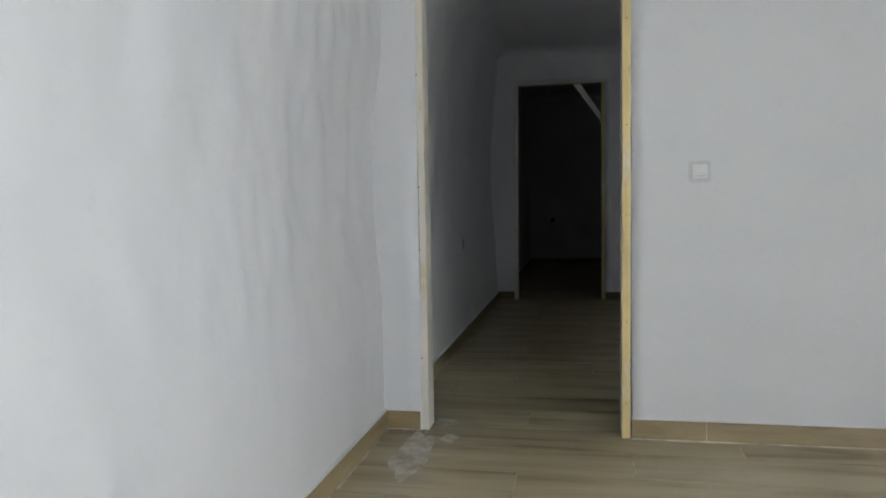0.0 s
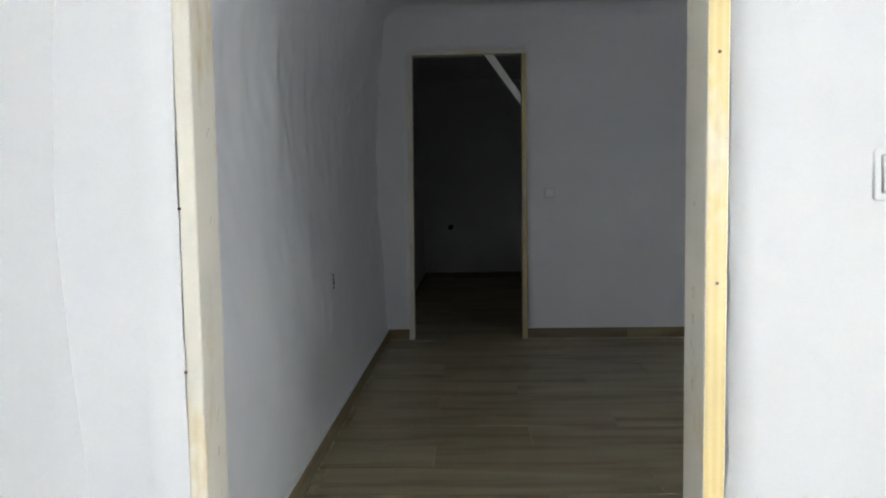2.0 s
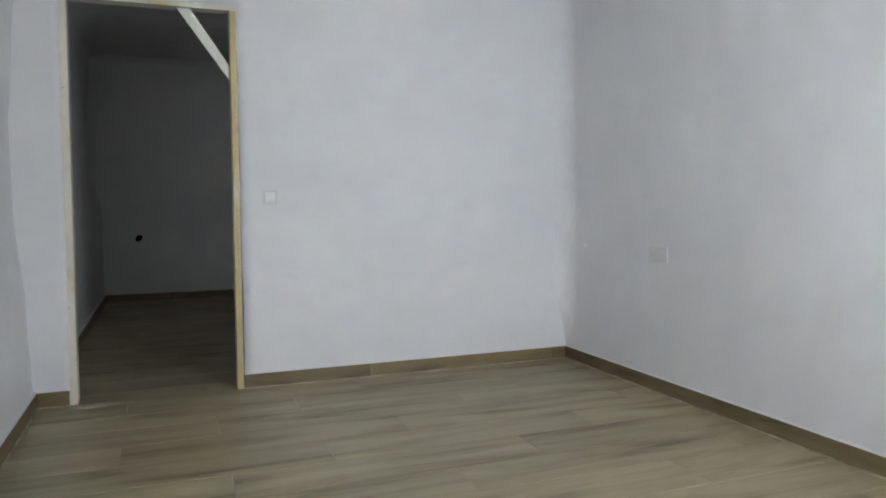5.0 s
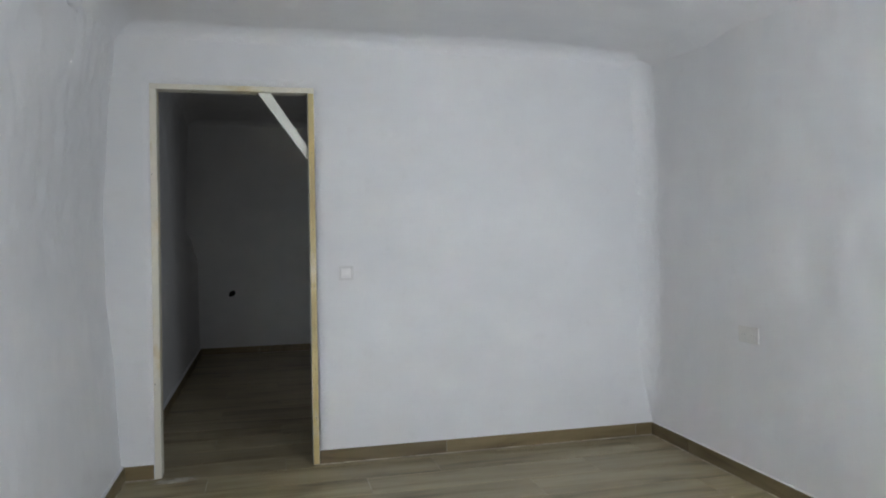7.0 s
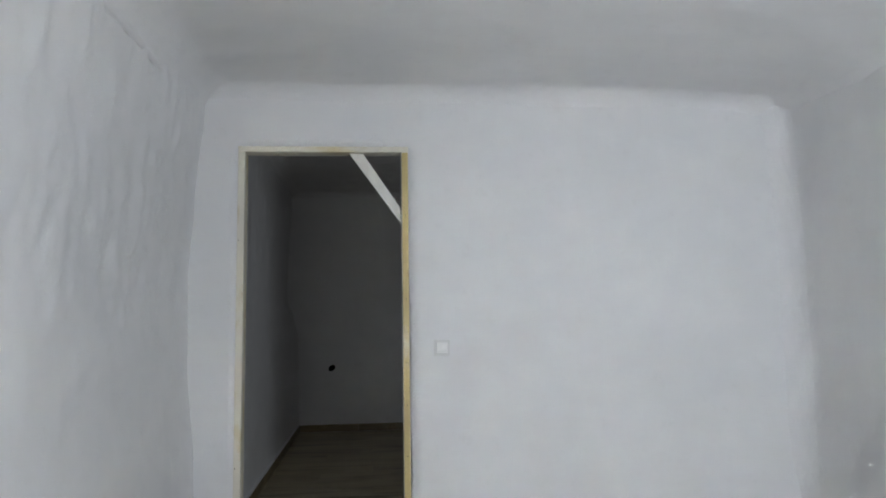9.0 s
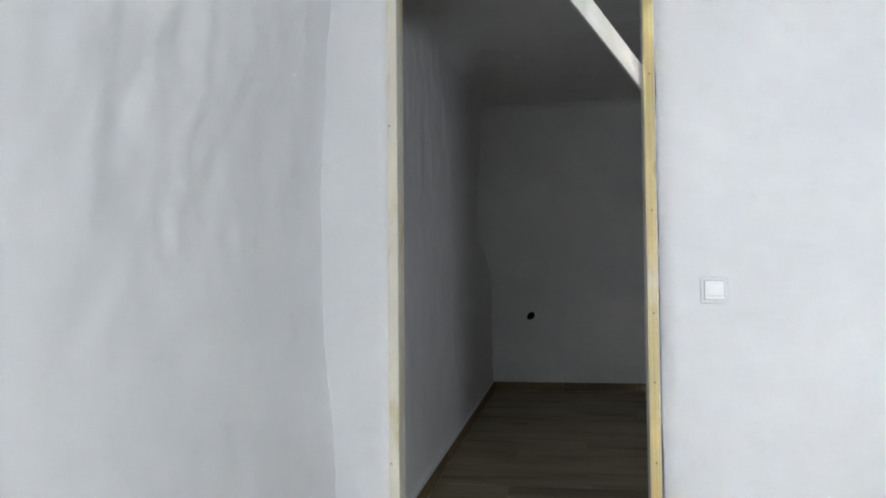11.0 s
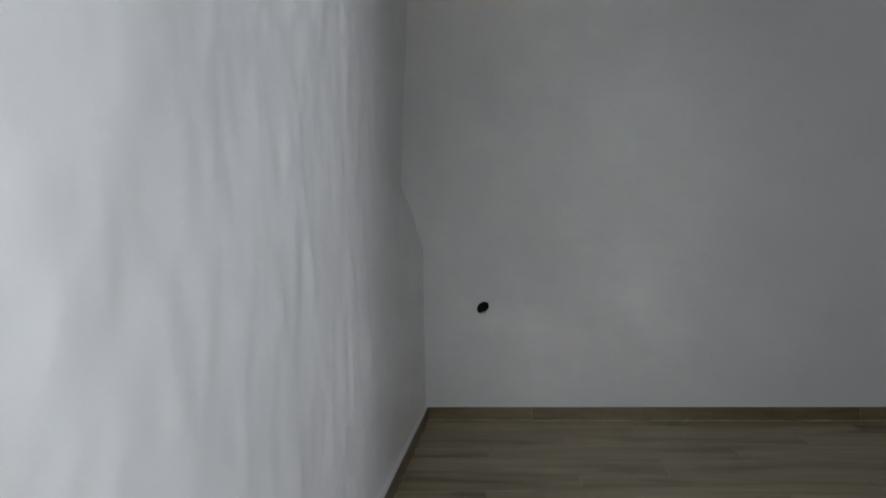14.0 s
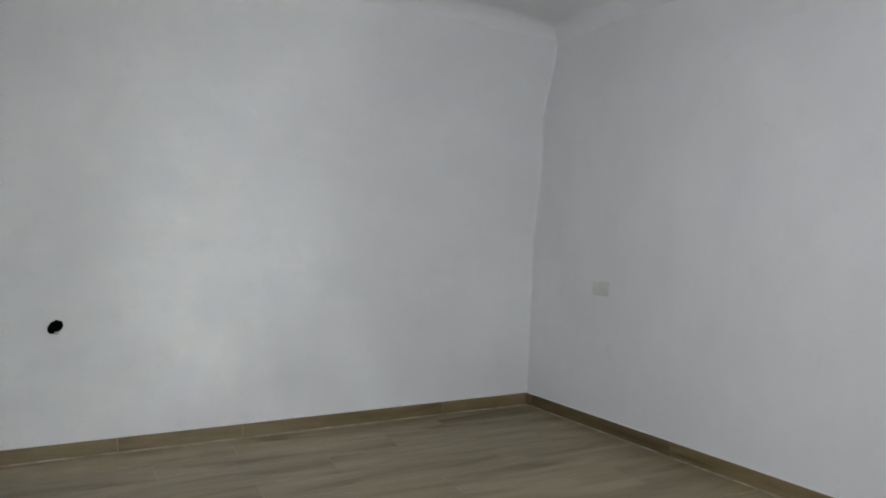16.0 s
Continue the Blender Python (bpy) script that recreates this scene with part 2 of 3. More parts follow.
def ceiling_z(room, x, y):
    top = ROOMS[room][2]
    edge = edge_x(room, y)
    left_edge = (-0.02, -0.03, -0.075 - 0.04 * min(1.0, max(0.0, (y - 6.9) / 1.2)))[room]
    cove = max(0.0, (x - edge + 0.85) / 0.85) ** 2.2 * 0.07
    side = max(rounded(x - left_edge, 0.16), rounded(edge - x, (0.17, 0.17, 0.10)[room]))
    cove += max(side, rounded(y - ROOMS[room][0] + 0.008, 0.11), rounded(ROOMS[room][1] - y + 0.008, 0.11))
    relief = 0.012 * n3(x * 0.9, y * 2.1, 40 + room) + 0.008 * n3(x * 2.2, y * 6, 43 + room) + 0.004 * n3(x * 5, y * 14, 47 + room)
    return top - cove + relief


for r, (ya, yb, top) in enumerate(ROOMS):
    fine = 0.022 if r else 0.03
    ys, zs = steps(ya - 0.04, yb + 0.04, fine), steps(-0.04, top + 0.10, fine)
    tagged(sheet("wall_%d_left" % (r + 1), ys, zs, lambda y, z, r=r: (left_x(r, y, z), y, z), lambda y, z: (-0.34, y, z), plaster_rough),
           "wavy hand-plastered white wall above oak-look skirting", "wall", kind="structure")
    turn = (-0.006, -0.003, 0.0, 0.004, 0.010, 0.018, 0.028, 0.040, 0.055, 0.075, 0.10)
    ys = sorted(set(steps(ya - 0.04, yb + 0.04, 0.035)) | {ya + d for d in turn} | {yb - d for d in turn})
    zs = steps(-0.04, top + 0.10, 0.035)
    tagged(sheet("wall_%d_right" % (r + 1), ys, zs, lambda y, z, r=r: (right_x(r, y, z), y, z), lambda y, z: (3.9, y, z), plaster_side),
           "uneven white plastered side wall of the room", "wall", kind="structure")
    soft = (-0.02, -0.008, -0.004, 0.0, 0.004, 0.010, 0.018, 0.028, 0.040, 0.055, 0.072, 0.095, 0.12)
    xs = sorted(set(steps(-0.20, 3.80, 0.035)) | {d - (0.02, 0.03, 0.1)[r] for d in soft} | {edge_x(r, yb) - d for d in soft})
    ys = sorted(set(steps(ya - 0.04, yb + 0.04, 0.03)) | {ya + d for d in soft[1:11]} | {yb - d for d in soft[1:11]})
    tagged(sheet("ceiling_%d" % (r + 1), xs, ys, lambda x, y, r=r: (x, y, ceiling_z(r, x, y)), lambda x, y: (x, y, 2.85), plaster_ceiling),
           "uneven white plastered ceiling with softened edges", "ceiling", kind="structure")

DOORS = ((Y1, 0.140, 0.917, 0.140, 0.912, 2.055), (Y2, 0.179, 0.958, 0.163, 0.951, 2.046))
LINING = 0.034


def cross_wall(name, y, opening, seed, thick):
    """A wall from side to side; the plaster wanders a little round the door lining."""
    xs, zs = steps(-0.20, 3.80, 0.05), steps(-0.03, 2.72, 0.05)
    if opening:
        a, c, h = opening
        xs = sorted({x for x in xs if abs(x - a) > 0.03 and abs(x - c) > 0.03} | {a, c})
        zs = sorted({z for z in zs if abs(z - h) > 0.03} | {h} | set(steps(0.0, h - 0.05, 0.035)))
    bm = bmesh.new()
    grids = []
    for side in (0, 1):
        rows = []
        for z in zs:
            row = []
            for x in xs:
                px, pz, d = x, z, 1.0
                if opening:
                    ex, ez = min(abs(x - a), abs(x - c)), abs(z - h)
                    inside = a - 1e-6 <= x <= c + 1e-6
                    d = min(1.0, max(0.0, (min(ex, math.hypot(0 if inside else ex, max(0, z - h))) if z <= h + 0.2 else 1.0) / 0.25))
                    if ex < 1e-6 and z <= h + 1e-6:
                        px += 0.006 * n3(z * 5, seed + side, x * 3) + 0.003 * n3(z * 19, seed, x)
                    if ez < 1e-6 and inside:
                        pz += 0.005 * n3(x * 6, seed + side, 4)
                py = d * (0.010 * n3(x * 0.9, z * 1.1, seed) + 0.002 * n3(x * 2.5, z * 5, seed + 3) + 0.0006 * n3(x * 8, z * 13, seed + 6))
                row.append(bm.verts.new((px, y + (py if side == 0 else thick + py), pz)))
            rows.append(row)
        grids.append(rows)

    def solid(i, j):
        if not (0 <= i < len(xs) - 1 and 0 <= j < len(zs) - 1):
            return False
        if not opening:
            return True
        mx, mz = (xs[i] + xs[i + 1]) / 2, (zs[j] + zs[j + 1]) / 2
        return not (a < mx < c and mz < h)

    f, k = grids
    for j in range(len(zs) - 1):
        for i in range(len(xs) - 1):
            if not solid(i, j):
                continue
            bm.faces.new((f[j][i], f[j][i + 1], f[j + 1][i + 1], f[j + 1][i])).smooth = True
            bm.faces.new((k[j][i], k[j + 1][i], k[j + 1][i + 1], k[j][i + 1])).smooth = True
            for di, dj, p, q in ((-1, 0, (j, i), (j + 1, i)), (1, 0, (j, i + 1), (j + 1, i + 1)), (0, -1, (j, i), (j, i + 1)), (0, 1, (j + 1, i), (j + 1, i + 1))):
                if not solid(i + di, j + dj):
                    bm.faces.new((f[p[0]][p[1]], f[q[0]][q[1]], k[q[0]][q[1]], k[p[0]][p[1]]))
    return part(name, bm, plaster_flat)


# added wall that is never in view; its distance keeps light from bouncing back
tagged(cross_wall("wall_0", Y0 - 0.1, None, 60, 0.1), "unseen white plastered wall added to close the first room", "wall", kind="structure")
for i, (y, a, c, lo_a, lo_c, h) in enumerate(DOORS):
    tagged(cross_wall("wall_%d" % (i + 1), y, (a - (0.027, LINING)[i], c + LINING, h + 0.026), 70 + 9 * i, T[i]),
           "smooth white plastered wall with a doorway lined in raw pine", "wall", kind="structure")


# the end wall has a conduit hole cut through its plaster
HX, HZ = 0.342, 0.666


def end_wall():
    xs, zs = steps(-0.30, 3.80, 0.05), steps(-0.03, 2.72, 0.05)
    bm = bmesh.new()

    def face_y(x, z):
        d = min(1.0, max(0.0, (math.hypot(x - HX, z - HZ) - 0.05) / 0.2))
        return Y3 + d * (0.012 * n3(x * 0.9, z * 1.1, 91) + 0.0035 * n3(x * 1.6, z * 4, 93) + 0.0016 * n3(x * 1.1, z * 10, 95) + 0.0007 * n3(x * 8, z * 13, 96))

    cx = [i for i in range(len(xs) - 1) if xs[i + 1] > HX - 0.05 and xs[i] < HX + 0.05]
    cz = [j for j in range(len(zs) - 1) if zs[j + 1] > HZ - 0.05 and zs[j] < HZ + 0.05]
    grid = [[bm.verts.new((x, face_y(x, z), z)) for x in xs] for z in zs]
    for j in range(len(zs) - 1):
        for i in range(len(xs) - 1):
            if i in cx and j in cz:
                continue
            bm.faces.new((grid[j][i], grid[j][i + 1], grid[j + 1][i + 1], grid[j + 1][i])).smooth = True
    i0, i1, j0, j1 = cx[0], cx[-1] + 1, cz[0], cz[-1] + 1
    rim = [grid[j0][i] for i in range(i0, i1)] + [grid[j][i1] for j in range(j0, j1)] + [grid[j1][i] for i in range(i1, i0, -1)] + [grid[j][i0] for j in range(j1, j0, -1)]
    ring, deep = [], []
    for v in rim:
        ang = math.atan2(v.co.z - HZ, v.co.x - HX)
        rad = 0.036 * (1 + 0.16 * math.cos(2 * (ang - 0.7)) + 0.10 * n3(math.cos(ang) * 2, math.sin(ang) * 2, 5))
        p = (HX + rad * math.cos(ang), HZ + rad * math.sin(ang))
        ring.append(bm.verts.new((p[0], Y3, p[1])))
        deep.append(bm.verts.new((p[0], Y3 + 0.16, p[1])))
    n = len(rim)
    for q in range(n):
        s = (q + 1) % n
        bm.faces.new((rim[q], rim[s], ring[s], ring[q]))
        bm.faces.new((ring[q], ring[s], deep[s], deep[q]))
    bm.faces.new(deep)
    return part("wall_3", bm, plaster_flat)


tagged(end_wall(), "unseen white plastered wall added to close the first room with a round hole", "wall", kind="structure")
tagged(part("wall_3_backing", slab(-0.35, Y3 + 0.18, -0.05, 3.9, Y3 + 0.3, 2.8), plaster_flat), "plain masonry behind the end wall", "wall", kind="structure")

bm = bmesh.new()
RIM = 22
for depth in (-0.001, 0.11):
    for k in range(RIM):
        ang = 2 * math.pi * k / RIM
        rad = 0.0335 * (1 + 0.16 * math.cos(2 * (ang - 0.7)) + 0.10 * n3(math.cos(ang) * 2, math.sin(ang) * 2, 5))
        bm.verts.new((rad * math.cos(ang), depth, rad * math.sin(ang)))
bm.verts.ensure_lookup_table()
for k in range(RIM):
    s = (k + 1) % RIM
    bm.faces.new((bm.verts[k], bm.verts[s], bm.verts[RIM + s], bm.verts[RIM + k]))
bm.faces.new(bm.verts[RIM:])
duct = empty("conduit_hole", pose(HX, Y3, HZ), label="ragged black conduit hole in the white end wall", category="hole")
part("sleeve", bm, dark_hole, duct, "black corrugated sleeve")
bm = bmesh.new()
bmesh.ops.create_icosphere(bm, subdivisions=2, radius=0.009, matrix=pose(0.006, -0.001, -0.031) @ Matrix.Diagonal((1.3, 0.4, 0.8, 1)))
part("crumb", bm, box_grey, duct, "grey crumb of mortar")

# ---- door linings: raw pine boards, plaster-smeared ----


def board(p, q, width, depth, y):
    """A straight board from p to q in the wall's plane, (x, z) at its middle line."""
    (x0, z0), (x1, z1) = p, q
    length = math.hypot(x1 - x0, z1 - z0)
    bm = slab(-width / 2, 0, 0, width / 2, depth, length, 0.002, 1)
    lean = math.atan2(x1 - x0, z1 - z0)
    bmesh.ops.transform(bm, matrix=Matrix.Translation((x0, y, z0)) @ Matrix.Rotation(lean, 4, "Y"), verts=bm.verts)
    return bm


def stud(at, radius=0.0030):
    bm = bmesh.new()
    bmesh.ops.create_cone(bm, cap_ends=True, segments=10, radius1=radius, radius2=radius * 0.8, depth=0.003, matrix=at)
    return bm


def lining(i, nails_right, nails_left, brace):
    y, a, c, lo_a, lo_c, h = DOORS[i]
    yf = y - 0.002
    w, w_left, deep = LINING, (0.027, LINING)[i], T[i] + 0.004
    frame_ob = empty("door_frame", pose((a + c) / 2, y, 0), label="raw pine door lining with plaster smears, no door hung" if not brace else "raw pine door lining with a white diagonal brace", category="door frame")
    inv = Matrix.Translation((-(a + c) / 2, -y, 0))

    def child(name, bm, mat, label="", parent=None):
        bmesh.ops.transform(bm, matrix=inv, verts=bm.verts)
        return part(name, bm, mat, parent or frame_ob, label)

    left = child("jamb", board((lo_a - w_left / 2, 0.0005), (a - w_left / 2, h), w_left, deep, yf), pine_pale, "pine jamb whitened by plaster")
    right = child("jamb", board((lo_c + w / 2, 0.0005), (c + w / 2, h), w, deep, yf), pine_pale, "pine jamb, yellow in front and whitened inside")
    right.data.materials.append(pine_up)
    for p in right.data.polygons:
        p.material_index = 1 if p.normal.y < -0.9 else 0
    child("head", slab(a - w, yf, h, c + w, yf + deep, h + 0.028, 0.002, 1), pine_across)
    for z in nails_right:
        child("nail", stud(pose(lo_c + (c - lo_c) * z / h + 0.018, yf, z, 90)), nail_steel, parent=right)
    for z in nails_left:
        child("nail", stud(pose(lo_a + (a - lo_a) * z / h - 0.026, yf, z, 90)), nail_steel, parent=left)
    if brace:
        bm = bmesh.new()
        yb, d = y + 0.03, 0.022
        outline = ((0.694, h - 0.001), (0.762, h - 0.001), (c - 0.001, 1.755), (c - 0.001, 1.678))
        f = [bm.verts.new((x, yb, z)) for x, z in outline]
        k = [bm.verts.new((x, yb + d, z)) for x, z in outline]
        bm.faces.new(f)
        bm.faces.new(k[::-1])
        for q in range(4):
            bm.faces.new((f[q], k[q], k[(q + 1) % 4], f[(q + 1) % 4]))
        child("brace", bm, white_wood, "white painted diagonal brace")
    return frame_ob, left, right, inv


first, jl, jr, inv1 = lining(0, (0.875, 1.22, 1.62, 0.46, 0.14), (1.0, 0.745, 1.45, 0.30), False)
second, kl, kr, inv2 = lining(1, (1.72, 1.30, 0.985, 0.775, 0.53, 0.26), (0.50, 1.60), True)


def stroke_mark(parent, inv, x, y, z, kind, size=0.030):
    """A group of flat grey strokes, for pencil marks, knots and dents, on a reveal that faces along x."""
    bm = bmesh.new()

    def stroke(p, q, w=0.0013):
        (y0, z0), (y1, z1) = p, q
        n = Vector((0, z1 - z0, -(y1 - y0))).normalized() * w / 2
        ends = [Vector((x, y + u * size, z + v * size)) for u, v in (p, q)]
        bm.faces.new([bm.verts.new(e) for e in (ends[0] - n, ends[1] - n, ends[1] + n, ends[0] + n)])

    if kind == "ring":
        pts = [(0.35 * math.cos(k * math.pi / 5), 0.5 * math.sin(k * math.pi / 5)) for k in range(11)]
        for p, q in zip(pts, pts[1:]):
            stroke(p, q)
    elif kind == "cross":
        stroke((-0.3, -0.5), (0.3, 0.5))
        stroke((0.3, -0.45), (-0.25, 0.5))
    elif kind == "hook":
        stroke((0.5, 0.6), (0.1, 0.0))
        stroke((0.1, 0.0), (-0.2, -0.15))
        stroke((-0.2, -0.15), (-0.05, -0.55))
    else:
        stroke((-0.25, 0.5), (-0.25, -0.5))
        stroke((0.25, 0.5), (0.2, -0.5))
        stroke((-0.25, 0.45), (0.25, 0.5))
    bmesh.ops.transform(bm, matrix=inv, verts=bm.verts)
    part("grey_mark", bm, mark_grey, parent)


for z, kind, size in ((0.855, "ring", 0.016), (0.812, "cross", 0.018), (0.765, "hook", 0.022), (0.705, "box", 0.018), (0.995, "box", 0.006)):
    xr = 0.912 + 0.005 * z / 2.055 - 0.0012
    stroke_mark(jr, inv1, xr, Y1 + 0.05, z, kind, size)
# a dark knot and the smudges below it, drawn as grey strokes
for z, kind, size in ((1.075, "ring", 0.024), (1.068, "cross", 0.018), (1.03, "hook", 0.016), (0.995, "hook", 0.014), (0.96, "box", 0.014)):
    xr = 0.951 + 0.007 * z / 2.046 - 0.0012
    stroke_mark(kr, inv2, xr, Y2 + 0.05, z, kind, size)
for z, kind, size in ((1.12, "hook", 0.016), (0.98, "hook", 0.012), (0.66, "hook", 0.02), (0.60, "cross", 0.016), (0.52, "hook", 0.016), (0.44, "hook", 0.024)):
    stroke_mark(jl, inv1, 0.140 + 0.0012, Y1 + 0.055, z, kind, size)
# knots and dents of this jamb; the dents' shade is drawn as grey strokes
for z, kind, size in ((1.14, "ring", 0.014), (1.09, "hook", 0.018), (0.97, "hook", 0.008), (0.84, "hook", 0.008)):
    stroke_mark(kl, inv2, 0.163 + 0.016 * z / 2.046 + 0.0012, Y2 + 0.05, z, kind, size)


def bare_strip(parent, inv, foot, head, y, width, seed):
    """A wavering band of wood that the plaster left bare, down a reveal that faces along x."""
    bm = bmesh.new()
    rows = []
    for z in steps(0.01, 2.03, 0.04):
        x = foot + (head - foot) * z / 2.05
        mid = y + 0.006 * n3(z * 1.5, seed, 0)
        half = width * (0.5 + 0.35 * n3(z * 3, seed, 7))
        rows.append([bm.verts.new((x + d, mid + e * half, z)) for e, d in ((-1, 0.0003), (0, 0.0011), (1, 0.0003))])
    for p, q in zip(rows, rows[1:]):
        for k in (0, 1):
            bm.faces.new((p[k], p[k + 1], q[k + 1], q[k]))
    bmesh.ops.transform(bm, matrix=inv, verts=bm.verts)
    part("bare_wood", bm, pine_thin, parent, "yellow bare wood between plaster smears")


bare_strip(kl, inv2, 0.163, 0.179, Y2 + 0.060, 0.014, 3)


# ---- switches, sockets ----
def rounded_plate(w, h, d, r=0.008, lift=0.003):
    """A plate in the xz plane, its front at -d, with rounded corners and a softened front edge."""
    bm = bmesh.new()
    rings = []
    for inset, y in ((0, 0), (0, -d + lift), (lift * 0.35, -d + lift * 0.3), (lift, -d)):
        ring = []
        for cx, cz, a0 in ((1, 1, 0), (-1, 1, 90), (-1, -1, 180), (1, -1, 270)):
            for k in range(5):
                a = radians(a0 + 22.5 * k)
                ring.append(bm.verts.new((cx * (w / 2 - r) + (r - inset) * math.cos(a), y, cz * (h / 2 - r) + (r - inset) * math.sin(a))))
        rings.append(ring)
    for p, q in zip(rings, rings[1:]):
        for k in range(20):
            s = (k + 1) % 20
            bm.faces.new((p[k], p[s], q[s], q[k]))
    bm.faces.new(rings[-1])
    bm.faces.new(rings[0][::-1])
    return bm


def moved(bm, m):
    bmesh.ops.transform(bm, matrix=m, verts=bm.verts)
    return bm


def light_switch(at, size):
    ob = empty("light_switch", at, label="square glossy white rocker light switch on the plastered wall", category="light switch", group="light switches")
    part("plate", rounded_plate(size, size, 0.009), switch_white, ob)
    part("recess", moved(rounded_plate(0.058, 0.058, 0.0022, 0.003, 0.0008), pose(0, -0.0085, 0)), switch_gap, ob, "thin grey gap round the rocker")
    bm = moved(rounded_plate(0.055, 0.055, 0.006, 0.003, 0.0012), pose(0, -0.008, 0, -3))
    part("rocker", bm, rocker_white, ob)
    part("lamp_window", moved(rounded_plate(0.044, 0.0016, 0.0012, 0.0007, 0.0002), pose(0, -0.0142, -0.017)), switch_gap, ob, "dark slot line on the rocker")
    return ob


light_switch(pose(1.199, Y1 + 0.004, 1.036, 0, -1.5, 0), 0.081)
light_switch(pose(1.149, Y2 + 0.004, 1.054, 0, 0.5, 0), 0.081)


def double_socket(at):
    ob = empty("wall_socket", at, label="ivory double wall socket on the uneven white side wall", category="wall socket", group="double wall sockets")
    part("plate", rounded_plate(0.152, 0.081, 0.009), socket_white, ob)
    for x in (-0.036, 0.036):
        bm = bmesh.new()
        bmesh.ops.create_cone(bm, cap_ends=True, segments=28, radius1=0.0215, radius2=0.0205, depth=0.002, matrix=pose(x, -0.0092, 0, 90))
        well = part("socket_well", bm, socket_white, ob, "recessed round socket face")
        for dx in (-0.0095, 0.0095):
            bm = bmesh.new()
            bmesh.ops.create_cone(bm, cap_ends=True, segments=10, radius1=0.0026, radius2=0.0026, depth=0.002, matrix=pose(x + dx, -0.0098, 0, 90))
            part("pin_hole", bm, switch_gap, well)
    return ob


double_socket(pose(right_x(1, 3.17, 0.735) + 0.003, 3.17, 0.735, 0, 0, -90))
double_socket(pose(right_x(2, 7.62, 0.815) + 0.003, 7.62, 0.815, 0, 0, -90))


def open_box(y, z):
    """An unfinished wall box on the left wall with its wire ends."""
    x = left_x(1, y, z)
    ob = empty("junction_box", pose(x, y, z), label="open wall box with loose dark wire ends, no cover", category="junction box")
    bm = bmesh.new()
    bmesh.ops.create_cone(bm, cap_ends=True, segments=24, radius1=0.034, radius2=0.033, depth=0.006, matrix=pose(0.0, 0, 0, 0, 90))
    part("box_rim", bm, plaster_flat, ob, "plaster-smeared rim")
    bm = bmesh.new()
    bmesh.ops.create_cone(bm, cap_ends=True, segments=24, radius1=0.027, radius2=0.027, depth=0.002, matrix=pose(0.0035, 0, 0, 0, 90))
    part("box_inside", bm, switch_white, ob, "plaster-filled inside")
    rng = random.Random(4)
    for k in range(4):
        data = bpy.data.curves.new("wire", "CURVE")
        data.dimensions, data.bevel_depth, data.bevel_resolution = "3D", 0.0032, 2
        s = data.splines.new("BEZIER")
        s.bezier_points.add(2)
        z0 = 0.028 - 0.018 * k
        y0 = rng.uniform(-0.004, 0.004)
        for p, co in zip(s.bezier_points, ((0.001, y0, z0), (0.008, y0 + rng.uniform(-0.003, 0.003), z0 - 0.004), (0.003, y0 + rng.uniform(-0.004, 0.004), z0 - 0.013))):
            p.co = co
            p.handle_left_type = p.handle_right_type = "AUTO"
        data.materials.append(wire_dark)
        wire_ob = new("wire", data)
        dg = bpy.context.evaluated_depsgraph_get()
        me = bpy.data.meshes.new_from_object(wire_ob.evaluated_get(dg))
        bpy.data.objects.remove(wire_ob)
        new("wire", me).parent = ob
    return ob


open_box(2.12, 0.657)

# lamp connector hanging at the ceiling of the middle room
cz = ceiling_z(1, 1.90, 2.645)
con = empty("ceiling_connector", pose(1.90, 2.645, cz), label="small white lamp connector on grey cable at the ceiling", category="lamp connector")
part("block", moved(slab(-0.020, -0.012, -0.034, 0.020, 0.012, -0.014, 0.003, 2), pose(0, 0, 0, 14, 18, 35)), switch_white, con, "white plastic terminal block")
bm = bmesh.new()
bmesh.ops.create_cone(bm, cap_ends=True, segments=12, radius1=0.0045, radius2=0.0045, depth=0.034, matrix=pose(0, 0, -0.010))
part("cable_stub", bm, wire_dark, con, "short dark cable stub")
bm = bmesh.new()
bmesh.ops.create_cone(bm, cap_ends=True, segments=20, radius1=0.024, radius2=0.026, depth=0.010, matrix=pose(0.005, 0.0, -0.001))
part("ceiling_cup", bm, box_grey, con, "grey cup")

# ---- mortar dust dragged over the floor by the first lining ----


def dust_patch(cx, cy, rx, ry, turn, seed, label):
    bm = bmesh.new()
    rows = []
    centre = bm.verts.new((cx, cy, 0.0030))
    for ring in (0.35, 0.65, 0.88, 1.0):
        row = []
        for k in range(40):
            a = 2 * math.pi * k / 40
            rad = ring * (1 + 0.35 * n3(math.cos(a) * 1.6, math.sin(a) * 1.6, seed) + 0.14 * n3(math.cos(a) * 5, math.sin(a) * 5, seed + 3))
            u, v = rx * rad * math.cos(a), ry * rad * math.sin(a)
            z = 0.0008 if ring == 1.0 else 0.0030 + 0.0012 * n3(u * 30, v * 30, seed)
            row.append(bm.verts.new((cx + u * math.cos(turn) - v * math.sin(turn), cy + u * math.sin(turn) + v * math.cos(turn), z)))
        rows.append(row)
    for k in range(40):
        bm.faces.new((centre, rows[0][k], rows[0][(k + 1) % 40]))
        for p, q in zip(rows, rows[1:]):
            bm.faces.new((p[k], q[k], q[(k + 1) % 40], p[(k + 1) % 40]))
    return tagged(part("mortar_smear", bm, dust, smooth=True), label, "mortar smear", kind="stuff")


dust_patch(0.135, -0.280, 0.070, 0.24, 0.05, 21, "pale dried mortar smear on the oak-look floor")
dust_patch(0.195, 0.110, 0.055, 0.050, 0.1, 24, "pale dried mortar smear beside the door lining")
